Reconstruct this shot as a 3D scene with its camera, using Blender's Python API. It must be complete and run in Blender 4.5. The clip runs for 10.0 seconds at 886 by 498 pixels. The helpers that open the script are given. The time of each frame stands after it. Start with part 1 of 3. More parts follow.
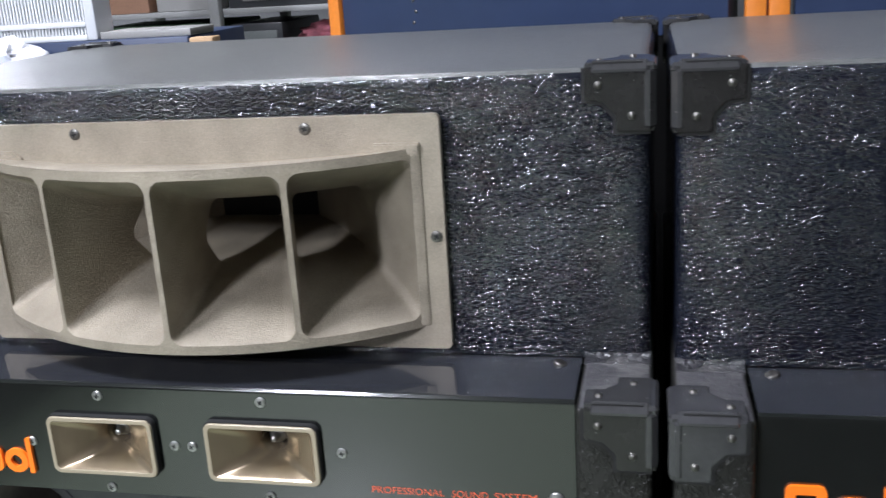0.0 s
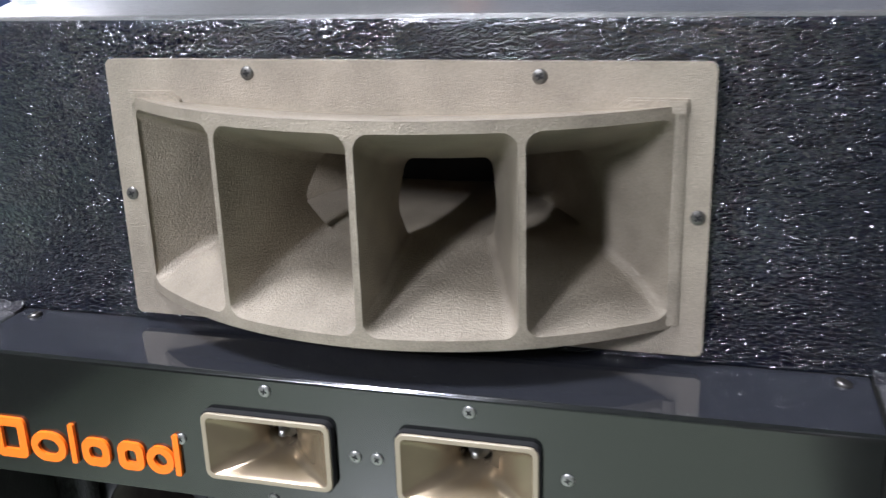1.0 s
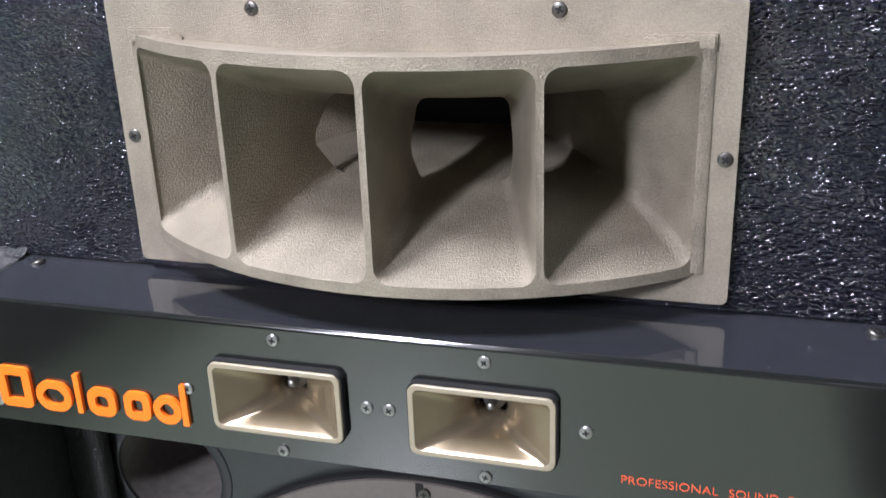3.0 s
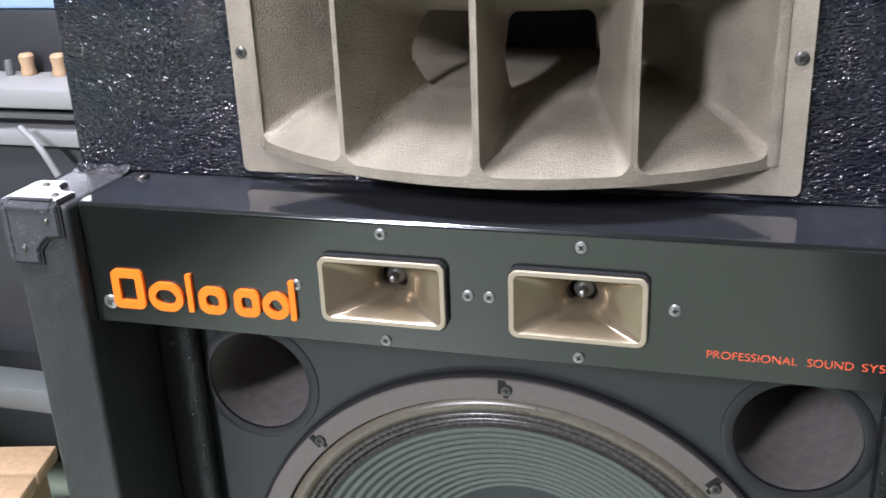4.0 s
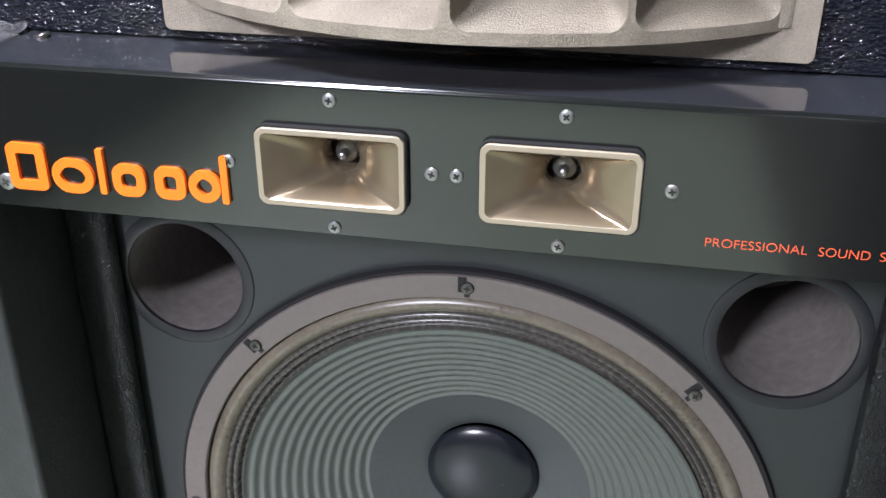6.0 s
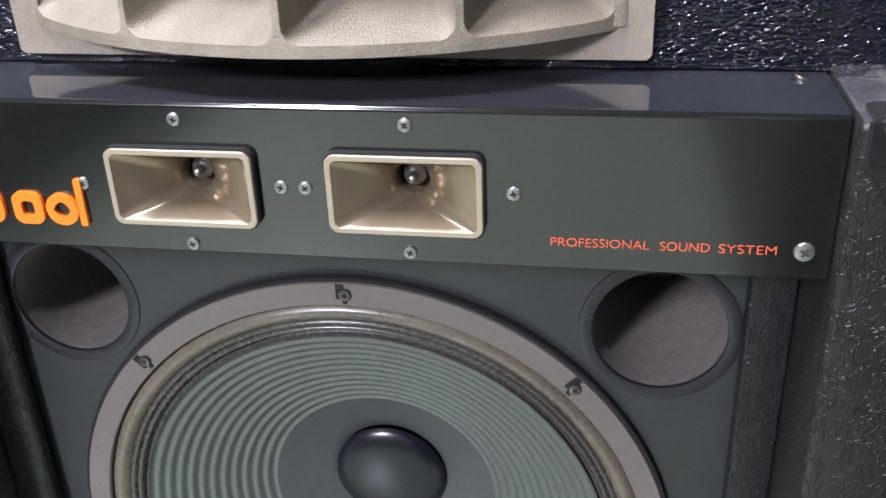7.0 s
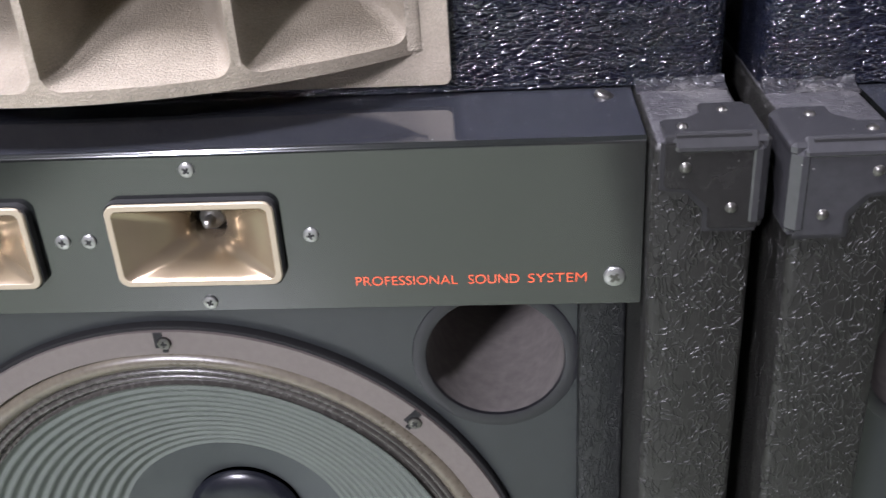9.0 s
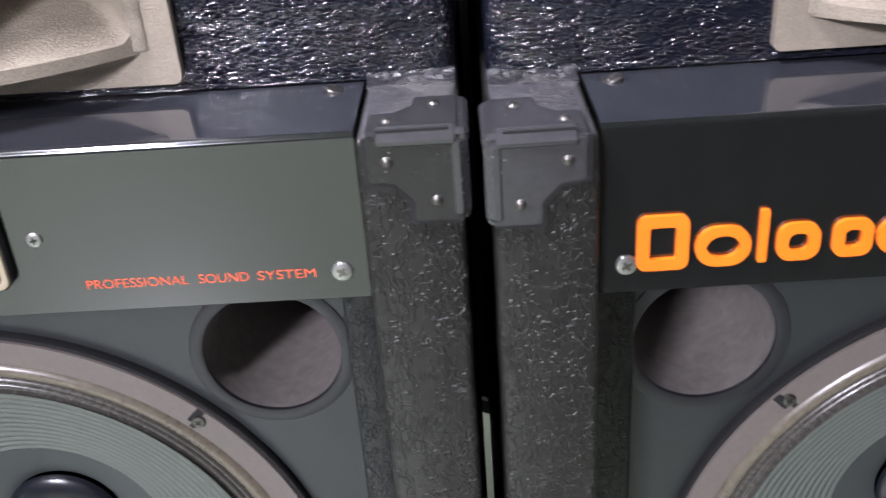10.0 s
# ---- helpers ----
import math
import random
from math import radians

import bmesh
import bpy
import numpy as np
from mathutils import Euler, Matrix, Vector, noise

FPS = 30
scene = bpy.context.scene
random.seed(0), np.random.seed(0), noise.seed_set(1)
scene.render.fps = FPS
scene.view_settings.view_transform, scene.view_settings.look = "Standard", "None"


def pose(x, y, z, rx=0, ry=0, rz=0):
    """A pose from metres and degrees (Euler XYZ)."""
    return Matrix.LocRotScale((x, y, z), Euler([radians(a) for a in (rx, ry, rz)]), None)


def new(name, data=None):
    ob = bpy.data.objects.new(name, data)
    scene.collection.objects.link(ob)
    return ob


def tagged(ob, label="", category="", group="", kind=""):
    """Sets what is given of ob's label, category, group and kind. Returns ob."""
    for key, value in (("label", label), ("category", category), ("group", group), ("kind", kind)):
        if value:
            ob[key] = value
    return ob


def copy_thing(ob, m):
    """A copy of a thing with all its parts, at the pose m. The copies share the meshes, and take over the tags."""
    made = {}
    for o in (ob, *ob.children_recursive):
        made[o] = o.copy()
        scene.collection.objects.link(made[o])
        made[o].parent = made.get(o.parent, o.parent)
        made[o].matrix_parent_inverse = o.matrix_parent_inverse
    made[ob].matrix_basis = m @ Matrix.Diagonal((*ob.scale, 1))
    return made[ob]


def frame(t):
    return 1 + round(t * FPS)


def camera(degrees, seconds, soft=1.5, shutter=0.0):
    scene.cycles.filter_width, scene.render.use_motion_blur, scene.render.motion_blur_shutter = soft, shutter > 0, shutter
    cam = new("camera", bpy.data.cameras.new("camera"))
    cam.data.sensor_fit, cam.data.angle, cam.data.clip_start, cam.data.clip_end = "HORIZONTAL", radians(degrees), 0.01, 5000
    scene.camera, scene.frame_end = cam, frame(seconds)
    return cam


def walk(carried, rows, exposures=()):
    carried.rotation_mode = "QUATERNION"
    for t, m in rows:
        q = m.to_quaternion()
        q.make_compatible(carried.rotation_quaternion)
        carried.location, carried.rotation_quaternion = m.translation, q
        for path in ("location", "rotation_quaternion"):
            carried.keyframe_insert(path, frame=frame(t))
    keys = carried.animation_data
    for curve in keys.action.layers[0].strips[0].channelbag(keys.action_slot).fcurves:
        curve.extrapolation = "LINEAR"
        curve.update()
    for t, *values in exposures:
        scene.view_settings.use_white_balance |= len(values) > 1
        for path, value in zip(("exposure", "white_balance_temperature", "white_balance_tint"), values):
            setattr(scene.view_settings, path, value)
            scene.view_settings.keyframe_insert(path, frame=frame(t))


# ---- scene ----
cam = camera(48.7, 10.0, shutter=0.28)
METRES, EYE, TILT, LEAN, TURN = 0.8, 0.95, 0.0, 0.0, 13.1
ROWS = [
    (0.0, 0.0, 0.0, 0.0, -1.03, -16.51, 3.49),
    (0.5, -0.0633, 0.0476, -0.0055, 0.78, -16.74, 2.84),
    (1.0, -0.1315, 0.1385, -0.0291, 2.15, -18.19, 1.69),
    (1.5, -0.1681, 0.2443, -0.0434, 3.87, -18.78, 0.8),
    (2.0, -0.1415, 0.2574, -0.0307, 5.39, -19.92, 1.02),
    (3.5, -0.1444, 0.1015, -0.0557, 2.05, -21.32, 2.23),
    (4.0, -0.2015, 0.088, -0.0765, 2.17, -21.63, 2.14),
    (4.5, -0.2177, 0.125, -0.0956, 1.57, -22.57, 1.84),
    (5.0, -0.2351, 0.163, -0.1276, 0.03, -24.36, 1.07),
    (6.5, -0.2016, 0.1583, -0.1366, -2.32, -26.72, 0.26),
    (7.0, -0.1482, 0.1579, -0.1265, -3.59, -26.89, 2.04),
    (7.5, -0.1357, 0.1548, -0.1189, -4.37, -27.04, 3.01),
    (8.0, -0.1054, 0.1743, -0.1176, -6.67, -27.07, 2.98),
    (8.5, -0.0991, 0.1836, -0.1217, -8.06, -27.29, 3.26),
    (9.0, -0.079, 0.1883, -0.1204, -9.49, -27.5, 3.36),
    (9.5, -0.0313, 0.1829, -0.126, -11.51, -27.6, 3.53),
    (10.0, 0.039, 0.1652, -0.1223, -12.78, -28.48, 3.78),
]
EXPOSURES = [(0.0, -0.2, 6400, 7), (1.5, -0.18, 6430, 10), (4.5, 0.11, 6430, 11), (6.5, 0.15, 6430, 13), (8.5, 0.28, 6500, 16), (10.0, 0.44, 6550, 17)]
walk(cam, [(t, pose(0.29, -0.498, EYE, TILT, LEAN, TURN) @ pose(METRES * x, METRES * y, METRES * z, 90 + pitch, roll, yaw)) for t, x, y, z, yaw, pitch, roll in ROWS], EXPOSURES)

# ---- world, light, exposure ----
world = bpy.data.worlds.new("world")
scene.world = world
world.use_nodes = True
world.node_tree.nodes["Background"].inputs[0].default_value = (0.75, 0.82, 0.9, 1)
world.node_tree.nodes["Background"].inputs[1].default_value = 0.05

CEILING = 2.75
# ceiling battens running along y: x, y, length, watts
TUBES = [(-1.35, -3.6, 1.2, 545), (-0.6, -0.5, 0.6, 98), (1.9, -0.5, 1.2, 10), (-0.5, 1.2, 1.2, 40), (-3.7, 4.1, 1.2, 150)]

# ---- materials ----


def material(name, colour, rough=0.5, metal=0.0, spec=0.5, vary=0.12, grain=60.0, bump=0.0, bump_scale=400.0, bump_detail=3.0, rough_vary=0.08, coat=0.0, dust=0.0, specks=0.0):
    """A plain coat with variation at two scales and a fine relief."""
    m = bpy.data.materials.new(name)
    m.use_nodes = True
    n, l = m.node_tree.nodes, m.node_tree.links
    b = n["Principled BSDF"]
    b.inputs["Metallic"].default_value, b.inputs["Specular IOR Level"].default_value = metal, spec
    b.inputs["Coat Weight"].default_value = coat
    geo = n.new("ShaderNodeTexCoord")
    big, small = n.new("ShaderNodeTexNoise"), n.new("ShaderNodeTexNoise")
    big.inputs["Scale"].default_value, small.inputs["Scale"].default_value = grain / 6, grain * 4
    big.inputs["Detail"].default_value = small.inputs["Detail"].default_value = 5
    mixv = n.new("ShaderNodeMath")
    mixv.operation = "MULTIPLY_ADD"
    mixv.inputs[1].default_value = 0.5
    half = n.new("ShaderNodeMath")
    half.operation = "MULTIPLY"
    half.inputs[1].default_value = 0.5
    ramp = n.new("ShaderNodeValToRGB")
    ramp.color_ramp.elements[0].position, ramp.color_ramp.elements[1].position = 0.3, 0.7
    ramp.color_ramp.elements[0].color = (*[c * (1 - vary) for c in colour], 1)
    ramp.color_ramp.elements[1].color = (*[min(1, c * (1 + vary)) for c in colour], 1)
    for tex in (big, small):
        l.new(geo.outputs["Object"], tex.inputs["Vector"])
    l.new(small.outputs["Fac"], half.inputs[0])
    l.new(big.outputs["Fac"], mixv.inputs[0])
    l.new(half.outputs[0], mixv.inputs[2])
    l.new(mixv.outputs[0], ramp.inputs[0])
    colour_out = ramp.outputs[0]
    if dust:
        patch, cut, over = n.new("ShaderNodeTexNoise"), n.new("ShaderNodeMapRange"), n.new("ShaderNodeMixRGB")
        patch.inputs["Scale"].default_value, patch.inputs["Detail"].default_value, patch.inputs["Roughness"].default_value = 28, 6, 0.7
        cut.inputs["From Min"].default_value, cut.inputs["From Max"].default_value, cut.inputs["To Max"].default_value = 0.5, 0.75, dust
        over.inputs[2].default_value = (0.30, 0.29, 0.27, 1)
        l.new(geo.outputs["Object"], patch.inputs["Vector"])
        l.new(patch.outputs["Fac"], cut.inputs["Value"])
        l.new(cut.outputs[0], over.inputs[0])
        l.new(colour_out, over.inputs[1])
        colour_out = over.outputs[0]
    if specks:
        # scattered grains of dust
        dots, near, grains = n.new("ShaderNodeTexVoronoi"), n.new("ShaderNodeMath"), n.new("ShaderNodeMixRGB")
        dots.inputs["Scale"].default_value = specks
        near.operation, near.inputs[1].default_value = "LESS_THAN", 0.00026 * specks
        grains.inputs[2].default_value = (0.3, 0.3, 0.29, 1)
        l.new(geo.outputs["Object"], dots.inputs["Vector"])
        l.new(dots.outputs["Distance"], near.inputs[0])
        l.new(near.outputs[0], grains.inputs[0])
        l.new(colour_out, grains.inputs[1])
        colour_out = grains.outputs[0]
    l.new(colour_out, b.inputs["Base Color"])
    r = n.new("ShaderNodeMapRange")
    r.inputs["To Min"].default_value, r.inputs["To Max"].default_value = max(0.02, rough - rough_vary), min(1, rough + rough_vary)
    l.new(mixv.outputs[0], r.inputs["Value"])
    l.new(r.outputs[0], b.inputs["Roughness"])
    if bump:
        tex, bm_ = n.new("ShaderNodeTexNoise"), n.new("ShaderNodeBump")
        tex.inputs["Scale"].default_value, tex.inputs["Detail"].default_value, tex.inputs["Roughness"].default_value = bump_scale, bump_detail, 0.6
        bm_.inputs["Strength"].default_value, bm_.inputs["Distance"].default_value = 1.0, bump
        l.new(geo.outputs["Object"], tex.inputs["Vector"])
        l.new(tex.outputs["Fac"], bm_.inputs["Height"])
        l.new(bm_.outputs[0], b.inputs["Normal"])
    return m


def leathercloth(name, colour, rough, depth, scale=230.0, crease=0.5, dust=0.0, spec=0.55):
    """Black vinyl leathercloth: raised pebbles between creases; more crease gives a net of fine lines."""
    m = material(name, colour, rough, spec=spec, vary=0.3, grain=30, dust=dust)
    n, l = m.node_tree.nodes, m.node_tree.links
    b = n["Principled BSDF"]
    geo = n.new("ShaderNodeTexCoord")
    stretch = n.new("ShaderNodeMapping")
    stretch.inputs["Scale"].default_value = (0.6, 1.0, 1.35)
    warp, add = n.new("ShaderNodeTexNoise"), n.new("ShaderNodeMixRGB")
    warp.inputs["Scale"].default_value, warp.inputs["Detail"].default_value = 190, 2
    add.blend_type, add.inputs[0].default_value = "LINEAR_LIGHT", 0.005
    cells = n.new("ShaderNodeTexVoronoi")
    cells.feature = "SMOOTH_F1"
    cells.inputs["Scale"].default_value, cells.inputs["Smoothness"].default_value = scale, 0.5
    lines = n.new("ShaderNodeTexVoronoi")
    lines.feature = "DISTANCE_TO_EDGE"
    lines.inputs["Scale"].default_value = scale * 0.6
    groove = n.new("ShaderNodeMapRange")
    groove.interpolation_type = "SMOOTHSTEP"
    groove.inputs["From Max"].default_value = 0.12
    groove.inputs["To Max"].default_value = crease
    swell = n.new("ShaderNodeTexNoise")
    swell.inputs["Scale"].default_value, swell.inputs["Detail"].default_value = scale * 0.45, 2
    a1, a2 = n.new("ShaderNodeMath"), n.new("ShaderNodeMath")
    a1.operation, a2.operation = "SUBTRACT", "ADD"
    out = n.new("ShaderNodeBump")
    out.inputs["Strength"].default_value, out.inputs["Distance"].default_value = 1.0, depth
    l.new(geo.outputs["Object"], stretch.inputs["Vector"])
    l.new(stretch.outputs[0], warp.inputs["Vector"])
    l.new(stretch.outputs[0], add.inputs[1])
    l.new(warp.outputs["Color"], add.inputs[2])
    for tex in (cells, lines, swell):
        l.new(add.outputs[0], tex.inputs["Vector"])
    l.new(swell.outputs["Fac"], a1.inputs[0])
    l.new(cells.outputs["Distance"], a1.inputs[1])
    l.new(lines.outputs["Distance"], groove.inputs["Value"])
    l.new(a1.outputs[0], a2.inputs[0])
    l.new(groove.outputs[0], a2.inputs[1])
    l.new(a2.outputs[0], out.inputs["Height"])
    l.new(out.outputs[0], b.inputs["Normal"])
    return m


def relief(m, height, depth):
    """Bump from a height socket into the coat's normal."""
    n, l = m.node_tree.nodes, m.node_tree.links
    out = n.new("ShaderNodeBump")
    out.inputs["Strength"].default_value, out.inputs["Distance"].default_value = 1.0, depth
    l.new(height, out.inputs["Height"])
    l.new(out.outputs[0], n["Principled BSDF"].inputs["Normal"])


def warped(m, stretch, warp_scale, amount):
    """Object coordinates, stretched and pushed about by a noise."""
    n, l = m.node_tree.nodes, m.node_tree.links
    geo, mapping = n.new("ShaderNodeTexCoord"), n.new("ShaderNodeMapping")
    mapping.inputs["Scale"].default_value = stretch
    warp, add = n.new("ShaderNodeTexNoise"), n.new("ShaderNodeMixRGB")
    warp.inputs["Scale"].default_value, warp.inputs["Detail"].default_value = warp_scale, 2
    add.blend_type, add.inputs[0].default_value = "LINEAR_LIGHT", amount
    l.new(geo.outputs["Object"], mapping.inputs["Vector"])
    l.new(mapping.outputs[0], warp.inputs["Vector"])
    l.new(mapping.outputs[0], add.inputs[1])
    l.new(warp.outputs["Color"], add.inputs[2])
    return add.outputs[0]


def texture(m, kind, vector, scale, **inputs):
    n, l = m.node_tree.nodes, m.node_tree.links
    t = n.new(kind)
    t.inputs["Scale"].default_value = scale
    for key, value in inputs.items():
        t.inputs[key].default_value = value
    l.new(vector, t.inputs["Vector"])
    return t


def ramped(m, value, a, b, low=0.0, high=1.0):
    n, l = m.node_tree.nodes, m.node_tree.links
    r = n.new("ShaderNodeMapRange")
    r.interpolation_type = "SMOOTHSTEP"
    for key, v in (("From Min", a), ("From Max", b), ("To Min", low), ("To Max", high)):
        r.inputs[key].default_value = v
    l.new(value, r.inputs["Value"])
    return r.outputs[0]


def sums(m, kind, a, b):
    n, l = m.node_tree.nodes, m.node_tree.links
    t = n.new("ShaderNodeMath")
    t.operation = kind
    for k, v in enumerate((a, b)):
        if isinstance(v, float):
            t.inputs[k].default_value = v
        else:
            l.new(v, t.inputs[k])
    return t.outputs[0]


def pebbled(name, colour, rough, depth, scale, spec):
    """Levant-grained vinyl: glossy uneven pebbles, longer than high, parted by soft grooves."""
    m = material(name, colour, rough, spec=spec, vary=0.3, grain=30, rough_vary=0.05)
    at = warped(m, (0.52, 1.0, 1.15), 200, 0.0032)
    edge = texture(m, "ShaderNodeTexVoronoi", at, scale)
    edge.feature = "DISTANCE_TO_EDGE"
    lift = texture(m, "ShaderNodeTexNoise", at, scale * 0.55, Detail=1.0)
    fine = texture(m, "ShaderNodeTexNoise", at, scale * 2.2, Detail=2.0)
    cushion = sums(m, "MULTIPLY", ramped(m, edge.outputs["Distance"], 0.0, 0.30), ramped(m, lift.outputs["Fac"], 0.34, 0.62, 0.30, 1.0))
    calm = texture(m, "ShaderNodeTexNoise", at, 9.0, Detail=2.0)
    cushion = sums(m, "MULTIPLY", cushion, ramped(m, calm.outputs["Fac"], 0.36, 0.58, 0.5, 1.05))
    both = sums(m, "ADD", cushion, sums(m, "MULTIPLY", fine.outputs["Fac"], 0.28))
    relief(m, both, depth)
    return m


def wrinkled(name, colour, rough, depth, scale, spec=0.45):
    """Nearly flat vinyl with thin raised wrinkles, mostly upright, that come and go."""
    m = material(name, colour, rough, spec=spec, vary=0.25, grain=30)
    at = warped(m, (1.25, 1.0, 0.62), 90, 0.006)
    edge = texture(m, "ShaderNodeTexVoronoi", at, scale)
    edge.feature = "DISTANCE_TO_EDGE"
    where = texture(m, "ShaderNodeTexNoise", at, scale * 0.42, Detail=2.0)
    fine = texture(m, "ShaderNodeTexNoise", at, scale * 4.0, Detail=2.0)
    ridge = sums(m, "MULTIPLY", ramped(m, edge.outputs["Distance"], 0.0, 0.12, 1.0, 0.0), ramped(m, where.outputs["Fac"], 0.34, 0.54))
    relief(m, sums(m, "ADD", ridge, sums(m, "MULTIPLY", fine.outputs["Fac"], 0.16)), depth)
    return m


def glow(name, colour, strength):
    m = bpy.data.materials.new(name)
    m.use_nodes = True
    b = m.node_tree.nodes["Principled BSDF"]
    b.inputs["Base Color"].default_value = (*colour, 1)
    b.inputs["Emission Color"].default_value = (*colour, 1)
    b.inputs["Emission Strength"].default_value = strength
    return m


TOLEX = pebbled("black_pebbled_leathercloth", (0.0060, 0.0071, 0.0122), 0.10, 0.00125, 315, 0.75)
CREASED = wrinkled("black_creased_leathercloth", (0.0112, 0.0110, 0.0095), 0.37, 0.00044, 350)
WORN_SHEEN = pebbled("worn_sheen_leathercloth", (0.075, 0.077, 0.074), 0.33, 0.00022, 330, 0.5)
DUSTY = leathercloth("dusty_leathercloth", (0.044, 0.043, 0.046), 0.36, 0.0003, 400, 0.7, 0.35)
CAST = material("cast_champagne_paint", (0.288, 0.250, 0.192), 0.42, 0.32, vary=0.38, grain=260, bump=0.00085, bump_scale=1000, rough_vary=0.2)
CAST_FLAT = material("smoother_cast_champagne_paint", (0.288, 0.250, 0.192), 0.42, 0.32, vary=0.26, grain=260, bump=0.00055, bump_scale=1100, rough_vary=0.2)
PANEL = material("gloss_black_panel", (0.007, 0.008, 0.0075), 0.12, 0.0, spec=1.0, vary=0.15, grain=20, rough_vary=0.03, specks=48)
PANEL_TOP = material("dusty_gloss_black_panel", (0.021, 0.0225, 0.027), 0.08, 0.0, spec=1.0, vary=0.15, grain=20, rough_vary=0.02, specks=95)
BAFFLE = material("matt_black_baffle", (0.0205, 0.0235, 0.0238), 0.4, vary=0.12, grain=30, bump=0.0001, bump_scale=900)
GOLD = material("gold_moulded_plastic", (0.31, 0.265, 0.185), 0.45, 0.1, vary=0.03, grain=50)
BRONZE = material("glossy_bronze_plastic", (0.29, 0.232, 0.155), 0.21, 0.66, vary=0.04, grain=40, rough_vary=0.03)
GASKET = material("grey_card_gasket", (0.135, 0.116, 0.104), 0.5, vary=0.12, grain=60, bump=0.0002)
SURROUND = material("doped_cloth_surround", (0.125, 0.108, 0.080), 0.3, vary=0.4, grain=70, rough_vary=0.15)
RING = material("dark_port_ring", (0.0125, 0.0125, 0.0150), 0.42, vary=0.2, grain=60)
DOPED = material("dark_doped_cloth", (0.058, 0.054, 0.047), 0.27, vary=0.35, grain=70, rough_vary=0.1)
CONE = material("green_grey_paper_cone", (0.092, 0.105, 0.092), 0.45, vary=0.12, grain=60, bump=0.0001, bump_scale=1200)
APEX = material("dark_green_paper_cone", (0.066, 0.074, 0.072), 0.45, vary=0.12, grain=60, bump=0.0001, bump_scale=1200)
CAP = material("black_dust_cap", (0.007, 0.008, 0.012), 0.25, vary=0.2, grain=80)
PORT = material("grey_port_card", (0.125, 0.113, 0.104), 0.7, vary=0.3, grain=40, bump=0.0001, bump_scale=300)
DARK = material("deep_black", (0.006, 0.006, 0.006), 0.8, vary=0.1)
GAP_SHADE = material("gap_shade_black", (0.004, 0.004, 0.004), 0.95, spec=0.05, vary=0.2)
SCUFF = leathercloth("scuffed_leathercloth", (0.022, 0.022, 0.025), 0.28, 0.0007, 300, 0.8, 0.45)
DULL = material("blackened_steel", (0.13, 0.125, 0.115), 0.35, 0.9, vary=0.2, grain=200)
STEEL = material("zinc_plated_steel", (0.33, 0.33, 0.315), 0.38, 0.9, vary=0.2, grain=200)
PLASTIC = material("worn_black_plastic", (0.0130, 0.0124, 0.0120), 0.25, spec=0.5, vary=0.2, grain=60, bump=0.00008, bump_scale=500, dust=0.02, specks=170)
SMOOTH_PLASTIC = material("smooth_black_plastic_grey_sheen", (0.052, 0.053, 0.057), 0.26, spec=0.9, vary=0.2, grain=60, bump=0.0002, bump_scale=400, specks=330)
QUIET = wrinkled("dull_black_leathercloth", (0.0075, 0.0080, 0.0085), 0.36, 0.00028, 420)
RUBBED_SHEEN = material("rubbed_black_plastic_sheen", (0.028, 0.028, 0.029), 0.2, spec=0.8, vary=0.2, grain=60, specks=170)
SATIN_PLASTIC = material("satin_black_plastic", (0.030, 0.030, 0.032), 0.24, spec=0.9, vary=0.2, grain=60, bump=0.0001, bump_scale=400, specks=200)
SMOOTH_SHEEN = wrinkled("smooth_worn_sheen_leathercloth", (0.027, 0.029, 0.028), 0.36, 0.00010, 260)
ORANGE = material("orange_moulded_plastic", (0.95, 0.185, 0.008), 0.4, vary=0.06)
RED = material("orange_red_print", (0.9, 0.12, 0.04), 0.5, vary=0.06)
WALLP = material("grey_wall_paint", (0.16, 0.16, 0.17), 0.8, vary=0.06, grain=6, bump=0.0004, bump_scale=80)
CEIL = material("ceiling_board", (0.3, 0.3, 0.3), 0.85, vary=0.06, grain=8)
FLOOR = material("pale_green_floor_coating", (0.28, 0.326, 0.240), 0.3, vary=0.1, grain=5)
NAVY = material("navy_partition_laminate", (0.022, 0.037, 0.085), 0.45, vary=0.1, grain=12)
POST = material("orange_varnished_post", (0.62, 0.19, 0.025), 0.4, vary=0.15, grain=40)
WHITE = material("white_enamel", (0.62, 0.63, 0.64), 0.45, vary=0.04)
WOOD = material("rough_pine_board", (0.45, 0.30, 0.17), 0.65, vary=0.25, grain=25, bump=0.0005, bump_scale=90)
GREYTOP = material("grey_desk_laminate", (0.24, 0.24, 0.235), 0.5, vary=0.08)
LID = material("pale_grey_lid", (0.27, 0.265, 0.255), 0.45, vary=0.08)
RAIL = material("dark_grey_rail", (0.12, 0.13, 0.125), 0.45, vary=0.1)
SCREEN = material("grey_white_plastic", (0.58, 0.59, 0.60), 0.5, vary=0.05)
EQUIP = material("dark_equipment_shell", (0.03, 0.031, 0.034), 0.4, vary=0.2)
UMBER = material("dark_brown_wall_paint", (0.052, 0.040, 0.036), 0.6, vary=0.1, grain=8)
SILVER = material("silver_equipment_face", (0.38, 0.38, 0.38), 0.4, 0.6, vary=0.1)
BROWN = material("brown_card", (0.24, 0.13, 0.08), 0.7, vary=0.2)
GREEN = material("dark_green_crate", (0.03, 0.06, 0.03), 0.6, vary=0.25)
MAROON = material("maroon_printed_cloth", (0.24, 0.07, 0.09), 0.8, vary=0.85, grain=130)
BLUE = material("pale_blue_plastic", (0.32, 0.45, 0.66), 0.4, vary=0.06)
BAG = material("white_plastic_bag", (0.8, 0.8, 0.82), 0.35, vary=0.05, bump=0.004, bump_scale=30)
